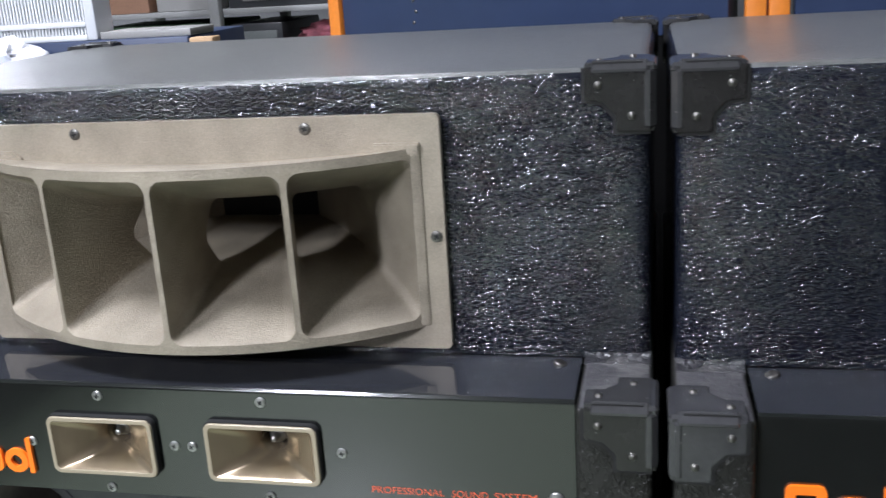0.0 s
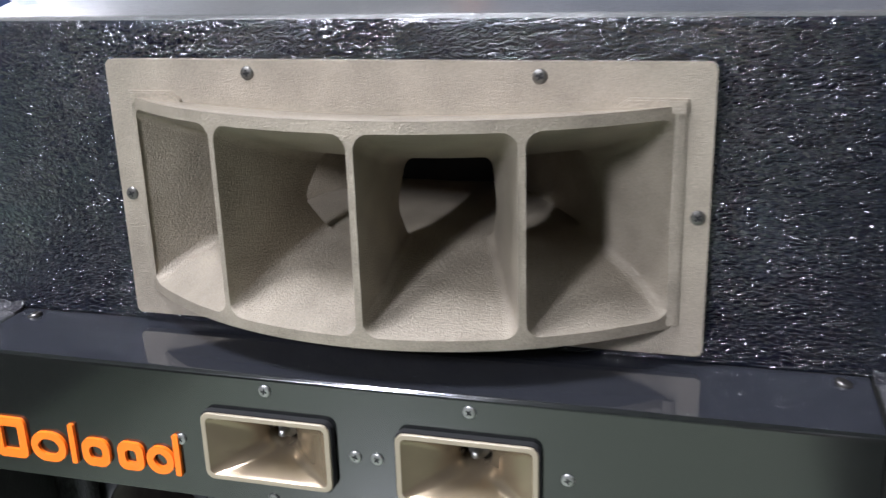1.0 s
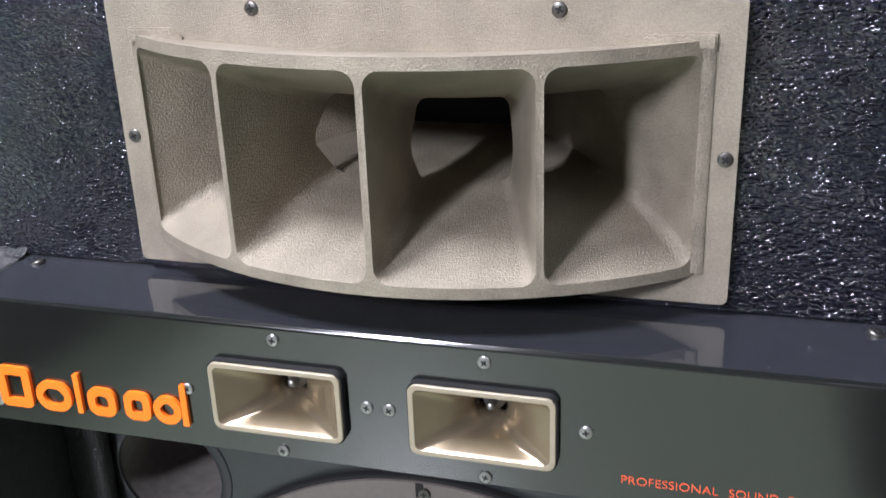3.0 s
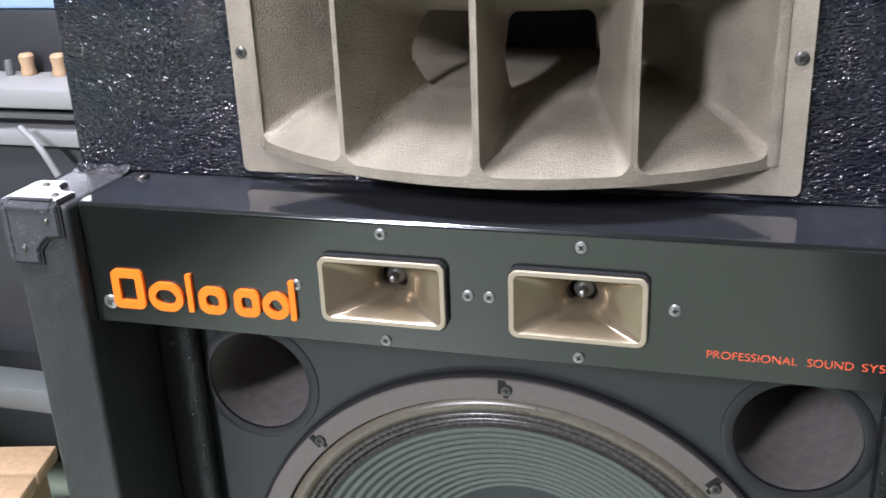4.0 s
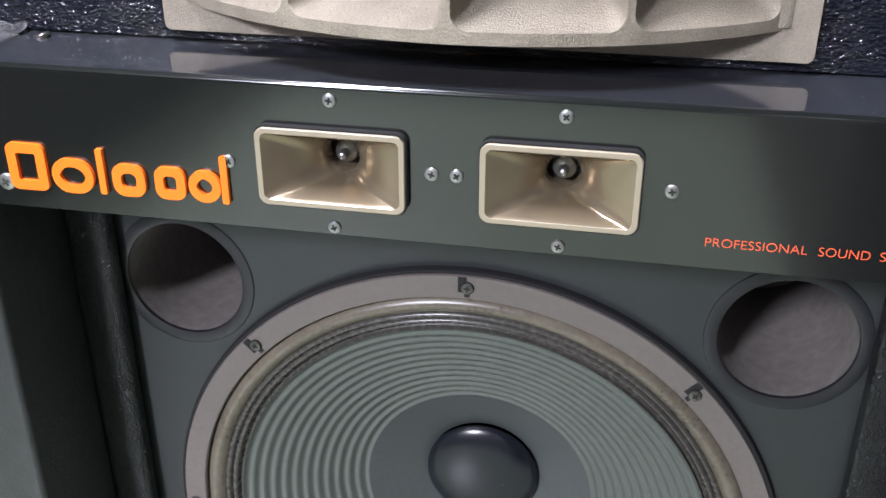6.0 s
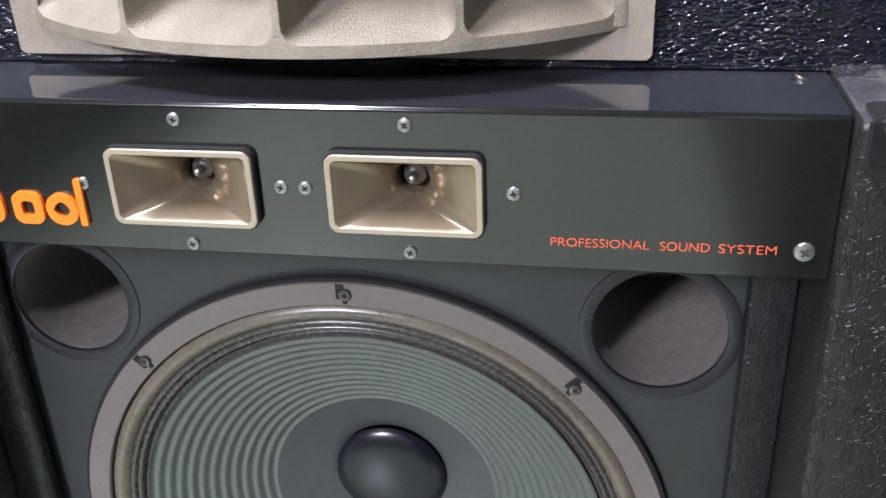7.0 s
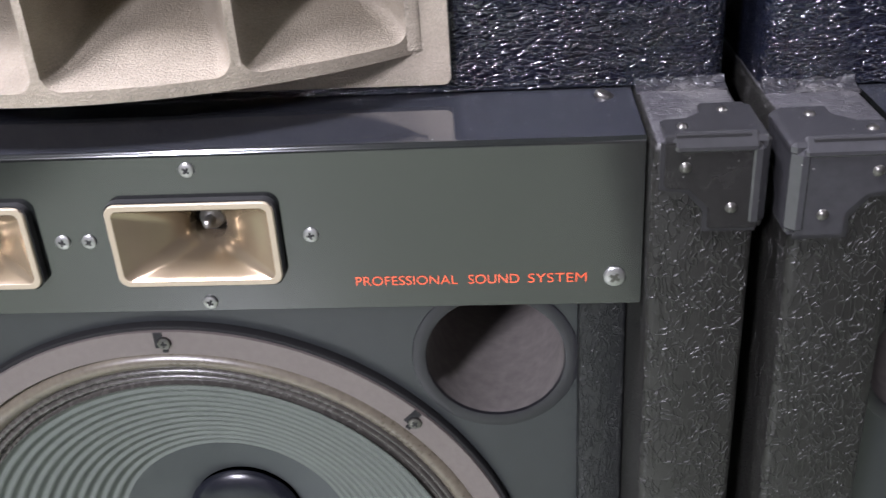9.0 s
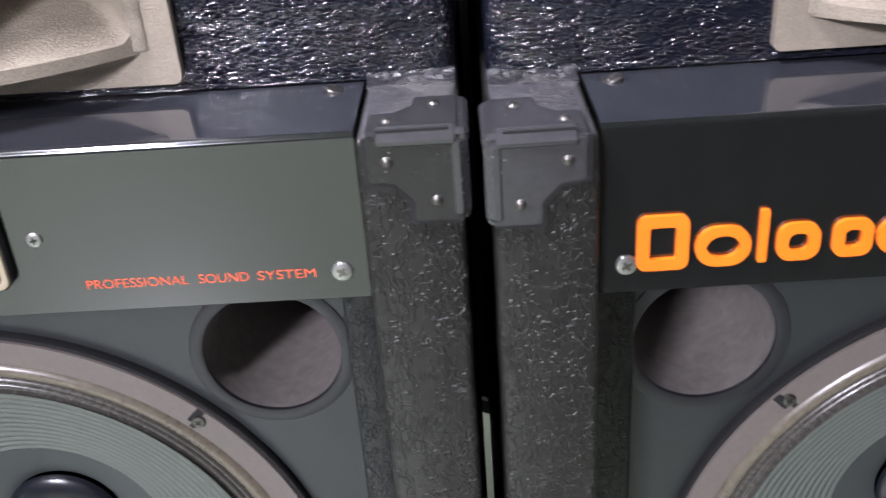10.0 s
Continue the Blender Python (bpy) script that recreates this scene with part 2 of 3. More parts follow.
LIT = glow("fluorescent_tube_glass", (0.93, 0.97, 1.0), 14.0)

# ---- building helpers ----


def done(bm, name, mat, smooth=True):
    me = bpy.data.meshes.new(name)
    bmesh.ops.recalc_face_normals(bm, faces=bm.faces)
    bm.to_mesh(me)
    bm.free()
    me.materials.append(mat)
    if smooth:
        me.shade_smooth()
        me.set_sharp_from_angle(angle=radians(32))
    return me


def part(name, bm, mat, parent, label="", smooth=True):
    ob = new(name, done(bm, name, mat, smooth))
    ob.parent = parent
    return tagged(ob, label)


def shared(name, me, parent, x=0, y=0, z=0, rx=0, ry=0, rz=0):
    ob = new(name, me)
    ob.parent = parent
    ob.matrix_basis = pose(x, y, z, rx, ry, rz)
    return ob


def thing(name, m, label, category, group="", kind=""):
    ob = new(name)
    ob.matrix_basis = m
    return tagged(ob, label, category, group, kind)


def add_box(bm, x0, x1, y0, y1, z0, z1, bevel=0.0, seg=2):
    r = bmesh.ops.create_cube(bm, size=1.0, matrix=Matrix.Translation(((x0 + x1) / 2, (y0 + y1) / 2, (z0 + z1) / 2)) @ Matrix.Diagonal((x1 - x0, y1 - y0, z1 - z0, 1)))
    if bevel:
        edges = list({e for v in r["verts"] for e in v.link_edges})
        bmesh.ops.bevel(bm, geom=edges, offset=bevel, segments=seg, affect="EDGES", profile=0.5)
    return bm


def box(*a, **k):
    return add_box(bmesh.new(), *a, **k)


def lathe(profile, steps=96, bm=None):
    """A profile of (radius, y) turned about the y axis."""
    bm = bm or bmesh.new()
    rings = []
    for r, y in profile:
        if r < 1e-6:
            rings.append([bm.verts.new((0, y, 0))])
        else:
            rings.append([bm.verts.new((r * math.cos(2 * math.pi * i / steps), y, r * math.sin(2 * math.pi * i / steps))) for i in range(steps)])
    for a, b in zip(rings, rings[1:]):
        for i in range(steps):
            j = (i + 1) % steps
            if len(a) == 1:
                bm.faces.new((a[0], b[i], b[j]))
            elif len(b) == 1:
                bm.faces.new((a[i], a[j], b[0]))
            else:
                bm.faces.new((a[i], a[j], b[j], b[i]))
    return bm


def loft(loops, close_ends=False, bm=None):
    """Quads between closed loops of equal count."""
    bm = bm or bmesh.new()
    rows = [[bm.verts.new(p) for p in loop] for loop in loops]
    for a, b in zip(rows, rows[1:]):
        for i in range(len(a)):
            j = (i + 1) % len(a)
            bm.faces.new((a[i], a[j], b[j], b[i]))
    if close_ends:
        bm.faces.new(rows[0]), bm.faces.new(rows[-1])
    return bm


def rounded(w, h, r, n=5, edge=4):
    """Points of a rounded rectangle, half width w and half height h, in (u, v); each side has the same count."""
    pts = []
    corners = [(w - r, h - r, 0), (-w + r, h - r, 90), (-w + r, -h + r, 180), (w - r, -h + r, 270)]
    for k, (cx, cy, a) in enumerate(corners):
        for i in range(n + 1):
            t = radians(a + 90 * i / n)
            pts.append((cx + r * math.cos(t), cy + r * math.sin(t)))
        nx, ny, na = corners[(k + 1) % 4]
        p, t = pts[-1], radians(na)
        q = (nx + r * math.cos(t), ny + r * math.sin(t))
        pts += [(p[0] + (q[0] - p[0]) * i / edge, p[1] + (q[1] - p[1]) * i / edge) for i in range(1, edge)]
    return pts


def squared(w, h, n=5, edge=4):
    """A sharp rectangle with the same count of points as rounded()."""
    return rounded(w, h, 1e-5, n, edge)


def prism(poly, y0, y1, bevel=0.0):
    """A polygon in (x, z) given a thickness along y."""
    bm = bmesh.new()
    a = [bm.verts.new((x, y0, z)) for x, z in poly]
    b = [bm.verts.new((x, y1, z)) for x, z in poly]
    bm.faces.new(a), bm.faces.new(b)
    for i in range(len(poly)):
        j = (i + 1) % len(poly)
        bm.faces.new((a[i], a[j], b[j], b[i]))
    if bevel:
        bmesh.ops.recalc_face_normals(bm, faces=bm.faces)
        edges = [e for e in bm.edges if all(abs(v.co.y - y0) < 1e-7 for v in e.verts)]
        bmesh.ops.bevel(bm, geom=edges, offset=bevel, segments=2, affect="EDGES")
    return bm


def plate_with_holes(outer, holes, y0, y1):
    """A flat plate in x, z with holes, its front at y0 and its back at y1."""
    bm = bmesh.new()
    for loop in [outer, *holes]:
        v = [bm.verts.new((x, y0, z)) for x, z in loop]
        for i in range(len(v)):
            bm.edges.new((v[i], v[(i + 1) % len(v)]))
    bmesh.ops.triangle_fill(bm, use_beauty=True, use_dissolve=False, edges=bm.edges[:])
    r = bmesh.ops.extrude_face_region(bm, geom=bm.faces[:])
    for v in r["geom"]:
        if isinstance(v, bmesh.types.BMVert):
            v.co.y = y1
    return bm


def circle(cx, cz, r, n=64):
    return [(cx + r * math.cos(2 * math.pi * i / n), cz + r * math.sin(2 * math.pi * i / n)) for i in range(n)]


# ---- room ----
def structure(name, bm, mat, label, category):
    return tagged(new(name, done(bm, name, mat, False)), label, category, kind="structure")


structure("floor", box(-5, 5, -8, 5, -0.1, 0.0), FLOOR, "pale green coated concrete floor", "floor")
structure("wall_north", box(-5.1, 5.1, 5.0, 5.1, 0, CEILING), WALLP, "plain grey painted wall", "wall")
structure("wall_south", box(-5.1, 5.1, -8.1, -8.0, 0, CEILING), WALLP, "plain grey painted wall", "wall")
structure("wall_east", box(5.0, 5.1, -8, 5, 0, CEILING), WALLP, "plain grey painted wall", "wall")
structure("wall_west", box(-5.1, -5.0, -8, 5, 0, CEILING), WALLP, "plain grey painted wall", "wall")
# unseen low walls, added only to darken what the glossy panels reflect
for x0, x1, side in ((-1.22, -1.14, "wall_aisle_west"), (0.385, 1.7, "wall_aisle_east")):
    structure(side, box(x0, x1, -6.0, -0.95, 0, 1.35), UMBER, "unseen low dark wall added to darken the panel reflections", "wall")
structure("wall_aisle_south", box(-1.14, 0.385, -2.42, -2.34, 0, 0.25), EQUIP, "unseen low dark wall added to darken the top of the panel reflections", "wall")
structure("ceiling", box(-5.1, 5.1, -8.1, 5.1, CEILING, CEILING + 0.1), CEIL, "light grey board ceiling", "ceiling")

for x, y, length, watts in TUBES:
    lamp = thing("ceiling_light", pose(x, y, CEILING), "white twin fluorescent ceiling batten, switched on", "ceiling light", "ceiling lights")
    part("housing", prism([(-0.11, 0), (-0.07, -0.05), (0.07, -0.05), (0.11, 0)], -length / 2 - 0.03, length / 2 + 0.03), WHITE, lamp)
    for side in (-0.05, 0.05):
        tube = part("tube", lathe([(0, -length / 2), (0.014, -length / 2), (0.014, length / 2), (0, length / 2)], 16), LIT, lamp)
        tube.matrix_basis = pose(side, 0, -0.075)
    data = bpy.data.lights.new("tube_light", "AREA")
    data.shape, data.size, data.size_y, data.energy, data.color = "RECTANGLE", 0.16, length, watts, (0.855, 0.865, 1.0)
    new("tube_light", data).matrix_basis = pose(x, y, CEILING - 0.11)

# ---- loudspeaker ----
LEFT, RIGHT, UPPER, TOP, LEDGE, BACK, FACE = -0.2840, 0.2835, 0.2822, 0.8865, 0.711, 0.42, 0.060
INNER = 0.2425


def screw_mesh(name, r, mat):
    bm = lathe([(0, -0.30 * r), (0.62 * r, -0.28 * r), (0.90 * r, -0.19 * r), (r, -0.05 * r), (r, 0.3 * r)], 20)
    me = done(bm, name, mat)
    return me


def slot_mesh(r, mat=DARK):
    bm = bmesh.new()
    add_box(bm, -0.5 * r, 0.5 * r, -0.325 * r, -0.22 * r, -0.15 * r, 0.15 * r)
    add_box(bm, -0.15 * r, 0.15 * r, -0.328 * r, -0.22 * r, -0.5 * r, 0.5 * r)
    return done(bm, "cross_recess", mat, False)


SCREW, SLOT = screw_mesh("screw", 0.0033, STEEL), slot_mesh(0.0033)
BIG_SCREW, BIG_SLOT = screw_mesh("screw", 0.0046, STEEL), slot_mesh(0.0046, DULL)
LEDGE_SCREW = screw_mesh("screw", 0.0046, DULL)
HORN_SCREW, HORN_SLOT = screw_mesh("screw", 0.0037, DULL), slot_mesh(0.0037)


def screw(parent, me, slot, x, y, z, turn=0, rx=0):
    s = shared("screw", me, parent, x, y, z, rx, turn)
    shared("cross_recess", slot, s)
    return s


def horn(cab):
    """Cast multicell horn: an arc-shaped mouth with four rounded cells, a chamber behind, and a flat flange."""
    R, A, ZC, H = 0.2186, 0.2186, 0.7880, 0.050
    SPAN = math.asin(0.145 / R)
    DEEP, THROAT = 0.143, 0.045

    def at(theta, r, z):
        return (r * math.sin(theta), A - r * math.cos(theta), z)

    def tall(r):
        return 0.0145 + (H - 0.0145) * max(0.0, (r - THROAT) / (R - THROAT)) ** 2.7

    def shell(r):
        # half height of the outer skin
        return H + 0.0062 - 0.0074 * (R - r) / 0.055

    body = bmesh.new()
    cell = 2 * SPAN / 4
    steps = 9
    for k in range(4):
        mid = -SPAN + cell * (k + 0.5)

        def loop(r, shape, back=0.0):
            # u is an arc length at the radius r; back cuts the vanes' rear edge away at mid height
            top = max(v for u, v in shape)
            return [at(mid + u / r, r + back * (1 - abs(v) / top), ZC + v) for u, v in shape]

        full = cell / 2
        loops = [loop(R + 0.0006, squared(full * (R + 0.0006), H + 0.0062, 5, 5)), loop(R + 0.0008, rounded(full * R - 0.0016, H + 0.0004, 0.0078, 5, 5))]
        for i in range(1, steps + 1):
            r = R + (DEEP - R) * i / steps
            wall = 0.0015 + 0.0016 * math.sin(math.pi * 0.75 * i / steps)
            loops.append(loop(r, rounded(full * r - wall, tall(r), 0.0072 - 0.0024 * i / steps, 5, 5), 0.018 * (i / steps) ** 2))
        loops.append(loop(DEEP - 0.001, squared(full * (DEEP - 0.001), tall(DEEP) + 0.004, 5, 5), 0.018))
        loft(loops, bm=body)
    # chamber behind the vanes, and the outer shell in front of the flange
    n = 24

    def sheet(rows):
        v = [[body.verts.new(p) for p in row] for row in rows]
        for a, b in zip(v, v[1:]):
            for i in range(len(a) - 1):
                body.faces.new((a[i], a[i + 1], b[i + 1], b[i]))

    angles = [-SPAN + 2 * SPAN * i / n for i in range(n + 1)]
    radii = [DEEP - 0.0005 + (THROAT - DEEP) * i / 8 for i in range(9)]
    for s in (1, -1):
        sheet([[at(a, r, ZC + s * (tall(r) + 0.001)) for a in angles] for r in radii])
        sheet([[at(a, r, ZC + s * shell(r)) for a in angles] for r in (R + 0.0006, R - 0.02, R - 0.04, R - 0.06)])
        sheet([[at(s * SPAN, r, ZC + z * (tall(r) + 0.001)) for z in (-1, 0, 1)] for r in [DEEP + 0.021] + radii])
        sheet([[at(s * SPAN * 1.012, r, ZC + z * (tall(r) + 0.0062)) for z in (-1, 0, 1)] for r in (R + 0.0006, R - 0.03, R - 0.07)])
    bmesh.ops.remove_doubles(body, verts=body.verts, dist=2e-5)
    h = part("horn_body", body, CAST, cab, "champagne cast horn with four cells and thin vanes")
    # throat opening: a black block stands in for its unlit depth
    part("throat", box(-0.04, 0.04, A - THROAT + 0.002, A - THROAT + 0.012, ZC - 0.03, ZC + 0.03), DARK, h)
    # flange with the mouth's opening, and the square tabs on the rim
    outer = [(x + 0.001, z + 0.7908) for x, z in rounded(0.1605, 0.0735, 0.0035, 4, 2)]
    arch = []
    for i in range(25):
        x = -0.1435 + 0.287 * i / 24
        arch.append((x, shell(math.hypot(x, A - FACE + 0.004)) - 0.0008))
    inner = [(x, ZC + z) for x, z in arch] + [(x, ZC - z) for x, z in reversed(arch)]
    fl = plate_with_holes(outer, [inner], FACE - 0.0055, FACE - 0.0003)
    part("flange", fl, CAST_FLAT, h)
    for s in (-1, 1):
        out = 0.1492 if s > 0 else 0.1464
        tab = [(s * out, ZC + 0.052), (s * out, ZC + 0.0598), (s * 0.1215, ZC + 0.0598), (s * 0.1155, ZC + 0.0552), (s * 0.1155, ZC + 0.052)]
        part("tab", prism(tab, 0.0515, FACE - 0.004, bevel=0.0010), CAST, h)
        # raised side cheeks beside the outer cells
        out = 0.1491 if s > 0 else 0.1462
        section = [(s * 0.1432, 0.0526), (s * (out - 0.0012), 0.0530), (s * out, 0.0538), (s * out, FACE - 0.004), (s * 0.1432, FACE - 0.004)]
        part("cheek", loft([[(x, y, ZC + z) for x, y in section] for z in (-0.0545, 0.0575)], close_ends=True), CAST, h)
    for x, z in ((-0.0755, 0.8575), (0.0790, 0.8572), (-0.1530, 0.7895), (0.1560, 0.7900)):
        screw(h, HORN_SCREW, HORN_SLOT, x, FACE - 0.0056, z, 37 * x * 100)


def tweeter(cab, cx, cz):
    """Small rectangular horn: proud rounded lip, flared throat and a phase plug."""
    t = part("tweeter_horn", bmesh.new(), GOLD, cab, "gold plastic tweeter horn with a round throat")
    bm = bmesh.new()
    W, H = 0.0362, 0.0195

    def ring(w, h, r, y):
        return [(u, y, v) for u, v in rounded(w, h, r, 8, 6)]

    loops = [ring(W, H, 0.005, 0.0), ring(W, H, 0.005, -0.0050), ring(W - 0.0004, H - 0.0004, 0.0047, -0.0055), ring(W - 0.0026, H - 0.0026, 0.0032, -0.0055), ring(W - 0.0028, H - 0.0028, 0.003, -0.0053)]
    depth, neck = 0.0225, 0.0082
    for i in range(1, 13):
        f = i / 12
        w, h = neck + (W - 0.0030 - neck) * (1 - f) ** 1.6, neck + (H - 0.0030 - neck) * (1 - f) ** 1.35
        loops.append(ring(w, h, min(0.003 + (neck - 0.003) * f + 0.004 * f * (1 - f), h * 0.999, w * 0.999), -0.0047 + depth * f))
    loops.append(ring(neck - 0.0002, neck - 0.0002, neck - 0.0003, 0.028))
    loft(loops, bm=bm)
    bm.to_mesh(t.data)
    bm.free()
    t.data.materials.append(BRONZE)
    for f in t.data.polygons:
        f.material_index = int(f.center.y > -0.0051 and abs(f.center.x) < W - 0.001 and abs(f.center.z) < H - 0.001)
    t.data.shade_smooth()
    t.data.set_sharp_from_angle(angle=radians(22))
    t.matrix_basis = pose(cx, 0, cz)
    part("gasket", loft([[(u, y, v) for u, v in rounded(w, h, 0.0055, 8, 6)] for w, h, y in ((W + 0.0007, H + 0.0007, 0.0), (W + 0.0007, H + 0.0007, -0.0040), (W - 0.001, H - 0.001, -0.0040))]), DARK, t)
    part("phase_plug", lathe([(0, 0.0145), (0.0008, 0.0142), (0.0018, 0.0148), (0.0026, 0.0168), (0.0026, 0.0205), (0.0054, 0.0225), (0.0062, 0.0275)], 24), STEEL, t)
    # black disc closes the throat in place of the darkness inside
    part("throat_disc", lathe([(0, 0.0272), (neck, 0.0272)], 24), DARK, t)


def woofer(cab, cz):
    """Fifteen-inch driver: gasket ring with eight bolts in notches, pleated surround, ribbed cone, domed cap."""
    w = thing("woofer", pose(0, 0, cz), "", "")
    w.parent = cab
    y0 = 0.0630
    part("frame_ring", lathe([(0.1918, 0.0695), (0.1918, y0 + 0.0012), (0.1912, y0), (0.1775, y0), (0.1768, y0 + 0.0010), (0.1768, y0 + 0.006), (0.172, y0 + 0.009)], 128), GASKET, w, "grey card gasket ring round the woofer")
    part("frame_edge", lathe([(0.1942, 0.0698), (0.1942, y0 + 0.0024), (0.1936, y0 + 0.0014), (0.1917, y0 + 0.0014)], 128), DARK, w)
    # one broad tan roll, then two narrow dark ones down to the cone
    roll = [(0.1768, y0 + 0.0052)]
    for i in range(15):
        f = i / 14
        roll.append((0.1764 - 0.0116 * f, y0 + 0.0048 + 0.0012 * f - 0.0046 * math.sin(math.pi * f) ** 0.8))
    part("surround", lathe(roll, 128), SURROUND, w, "shiny brown doped cloth surround")
    inner = []
    for i in range(29):
        f = i / 28
        inner.append((0.1649 - 0.0088 * f, y0 + 0.0058 + 0.0020 * f - 0.0022 * abs(math.sin(2 * math.pi * f)) ** 0.8))
    inner += [(0.1554, y0 + 0.0096), (0.1540, y0 + 0.0090), (0.1526, y0 + 0.0062)]
    part("surround_inner", lathe(inner, 128), DOPED, w, "dark shiny inner rolls of the surround")
    # ribbed outer cone, then a smooth apex
    cone, n = [], 120
    for i in range(n + 1):
        f = i / n
        y = y0 + 0.0065 + 0.0445 * f - 0.0008 * math.cos(f * math.pi * 2 * 12)
        cone.append((0.1535 - 0.0765 * f, y))
    cone_ob = part("cone", lathe(cone, 128), CONE, w, "grey-green ribbed paper cone")
    part("cone_apex", lathe([(0.0770, y0 + 0.0500), (0.066, y0 + 0.0570), (0.052, y0 + 0.0655), (0.0380, y0 + 0.074)], 96), APEX, cone_ob)
    dome = [(0.0392 * math.sin(radians(90 * i / 14)), y0 + 0.0690 - 0.0100 * math.cos(radians(90 * i / 14))) for i in range(15)]
    part("dust_cap", lathe(dome, 64), CAP, w, "dark domed dust cap")
    bite = bmesh.new()
    add_box(bite, -0.0056, -0.0006, y0 - 0.0005, y0 + 0.002, -0.0034, 0.0064, bevel=0.0004)
    add_box(bite, -0.0020, 0.0012, y0 - 0.0005, y0 + 0.002, -0.0062, -0.0020, bevel=0.0004)
    notch = done(bite, "bolt_notch", DARK, False)
    for i in range(8):
        a = radians(90 + 45 * i)
        x, z = 0.1846 * math.cos(a), 0.1846 * math.sin(a)
        shared("bolt_notch", notch, w, x, 0, z, 0, 90 - math.degrees(a))
        s = shared("bolt", HORN_SCREW, w, x, y0 - 0.0010, z, 0, 20 * i)
        shared("cross_recess", HORN_SLOT, s)


def protector_mesh():
    """One face of a corner protector, its outer corner at the origin: x runs inwards, z downwards."""
    poly = [(-0.0005, 0.0005), (0.036, 0.0005), (0.036, -0.0172), (0.0350, -0.0182), (0.0262, -0.0190), (0.0196, -0.0256), (0.0186, -0.0276), (0.0186, -0.0350), (0.0176, -0.0360), (-0.0005, -0.0360)]
    return prism(poly, -0.0030, 0.0, bevel=0.0008)


def protector(cab, x, y, z, sx, sy=1, coat=PLASTIC):
    """A three-sided corner protector at a top corner of the box. sx, sy: which side the corner faces."""
    p = thing("corner_protector", Matrix.Identity(4), "", "")
    p.parent = cab
    p.matrix_basis = Matrix.Translation((x, y, z)) @ Matrix.Diagonal((-sx, sy, 1, 1))
    for name, m in (("front_plate", Matrix.Identity(4)), ("top_plate", Matrix(((1, 0, 0, 0), (0, 0, -1, 0), (0, -1, 0, 0), (0, 0, 0, 1)))), ("side_plate", Matrix(((0, 1, 0, 0), (1, 0, 0, 0), (0, 0, 1, 0), (0, 0, 0, 1))))):
        me = protector_mesh()
        me.transform(m)
        # black top plates get the lighter edge plastic as painted ceiling reflection
        part(name, me, RUBBED_SHEEN if coat is PLASTIC and name == "top_plate" else coat, p)
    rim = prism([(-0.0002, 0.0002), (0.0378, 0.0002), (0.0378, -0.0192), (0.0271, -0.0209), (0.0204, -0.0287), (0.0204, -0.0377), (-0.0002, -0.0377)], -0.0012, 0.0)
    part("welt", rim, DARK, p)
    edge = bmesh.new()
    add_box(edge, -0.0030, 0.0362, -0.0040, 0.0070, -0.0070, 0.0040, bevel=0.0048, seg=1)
    part("edge_bar", edge, RUBBED_SHEEN if coat is PLASTIC else coat, p)
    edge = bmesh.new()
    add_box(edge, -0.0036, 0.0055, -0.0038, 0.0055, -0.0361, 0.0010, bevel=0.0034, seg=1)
    part("edge_bar", edge, RUBBED_SHEEN if coat is PLASTIC else coat, p)
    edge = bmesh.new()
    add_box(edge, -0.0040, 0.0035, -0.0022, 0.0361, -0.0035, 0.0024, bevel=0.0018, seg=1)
    part("edge_bar", edge, RUBBED_SHEEN if coat is PLASTIC else coat, p)
    part("slot", box(0.004, 0.032, -0.0012, 0.0, 0.0022, 0.0032), DARK, p)
    for u, v in ((0.0283, -0.0093), (0.0098, -0.0268)):
        shared("rivet", RIVET, p, u, -0.0030, v)
        shared("rivet", RIVET, p, u, -v, 0.0030, -90)


RIVET = done(lathe([(0, -0.0014), (0.0010, -0.00125), (0.0018, -0.0008), (0.0024, 0.0), (0.0024, 0.0004)], 16), "rivet", DULL)


def lettering(words, x0, x1, z0, height, y, parent):
    """One word in the built-in font, stretched to its width."""
    cu = bpy.data.curves.new("word", "FONT")
    cu.body, cu.extrude, cu.offset = words, 0.02, -0.019
    ob = bpy.data.objects.new("word", cu)
    scene.collection.objects.link(ob)
    me = bpy.data.meshes.new_from_object(ob.evaluated_get(bpy.context.evaluated_depsgraph_get()))
    bpy.data.objects.remove(ob)
    co = np.array([v.co for v in me.vertices])
    lo, hi = co.min(0), co.max(0)
    for v in me.vertices:
        a = (v.co - Vector(lo))
        v.co = (x0 + a.x / (hi[0] - lo[0]) * (x1 - x0), y - a.z * 0.006, z0 + a.y / (hi[1] - lo[1]) * height)
    me.materials.append(RED)
    o = new("lettering", me)
    o.parent = parent
    return o


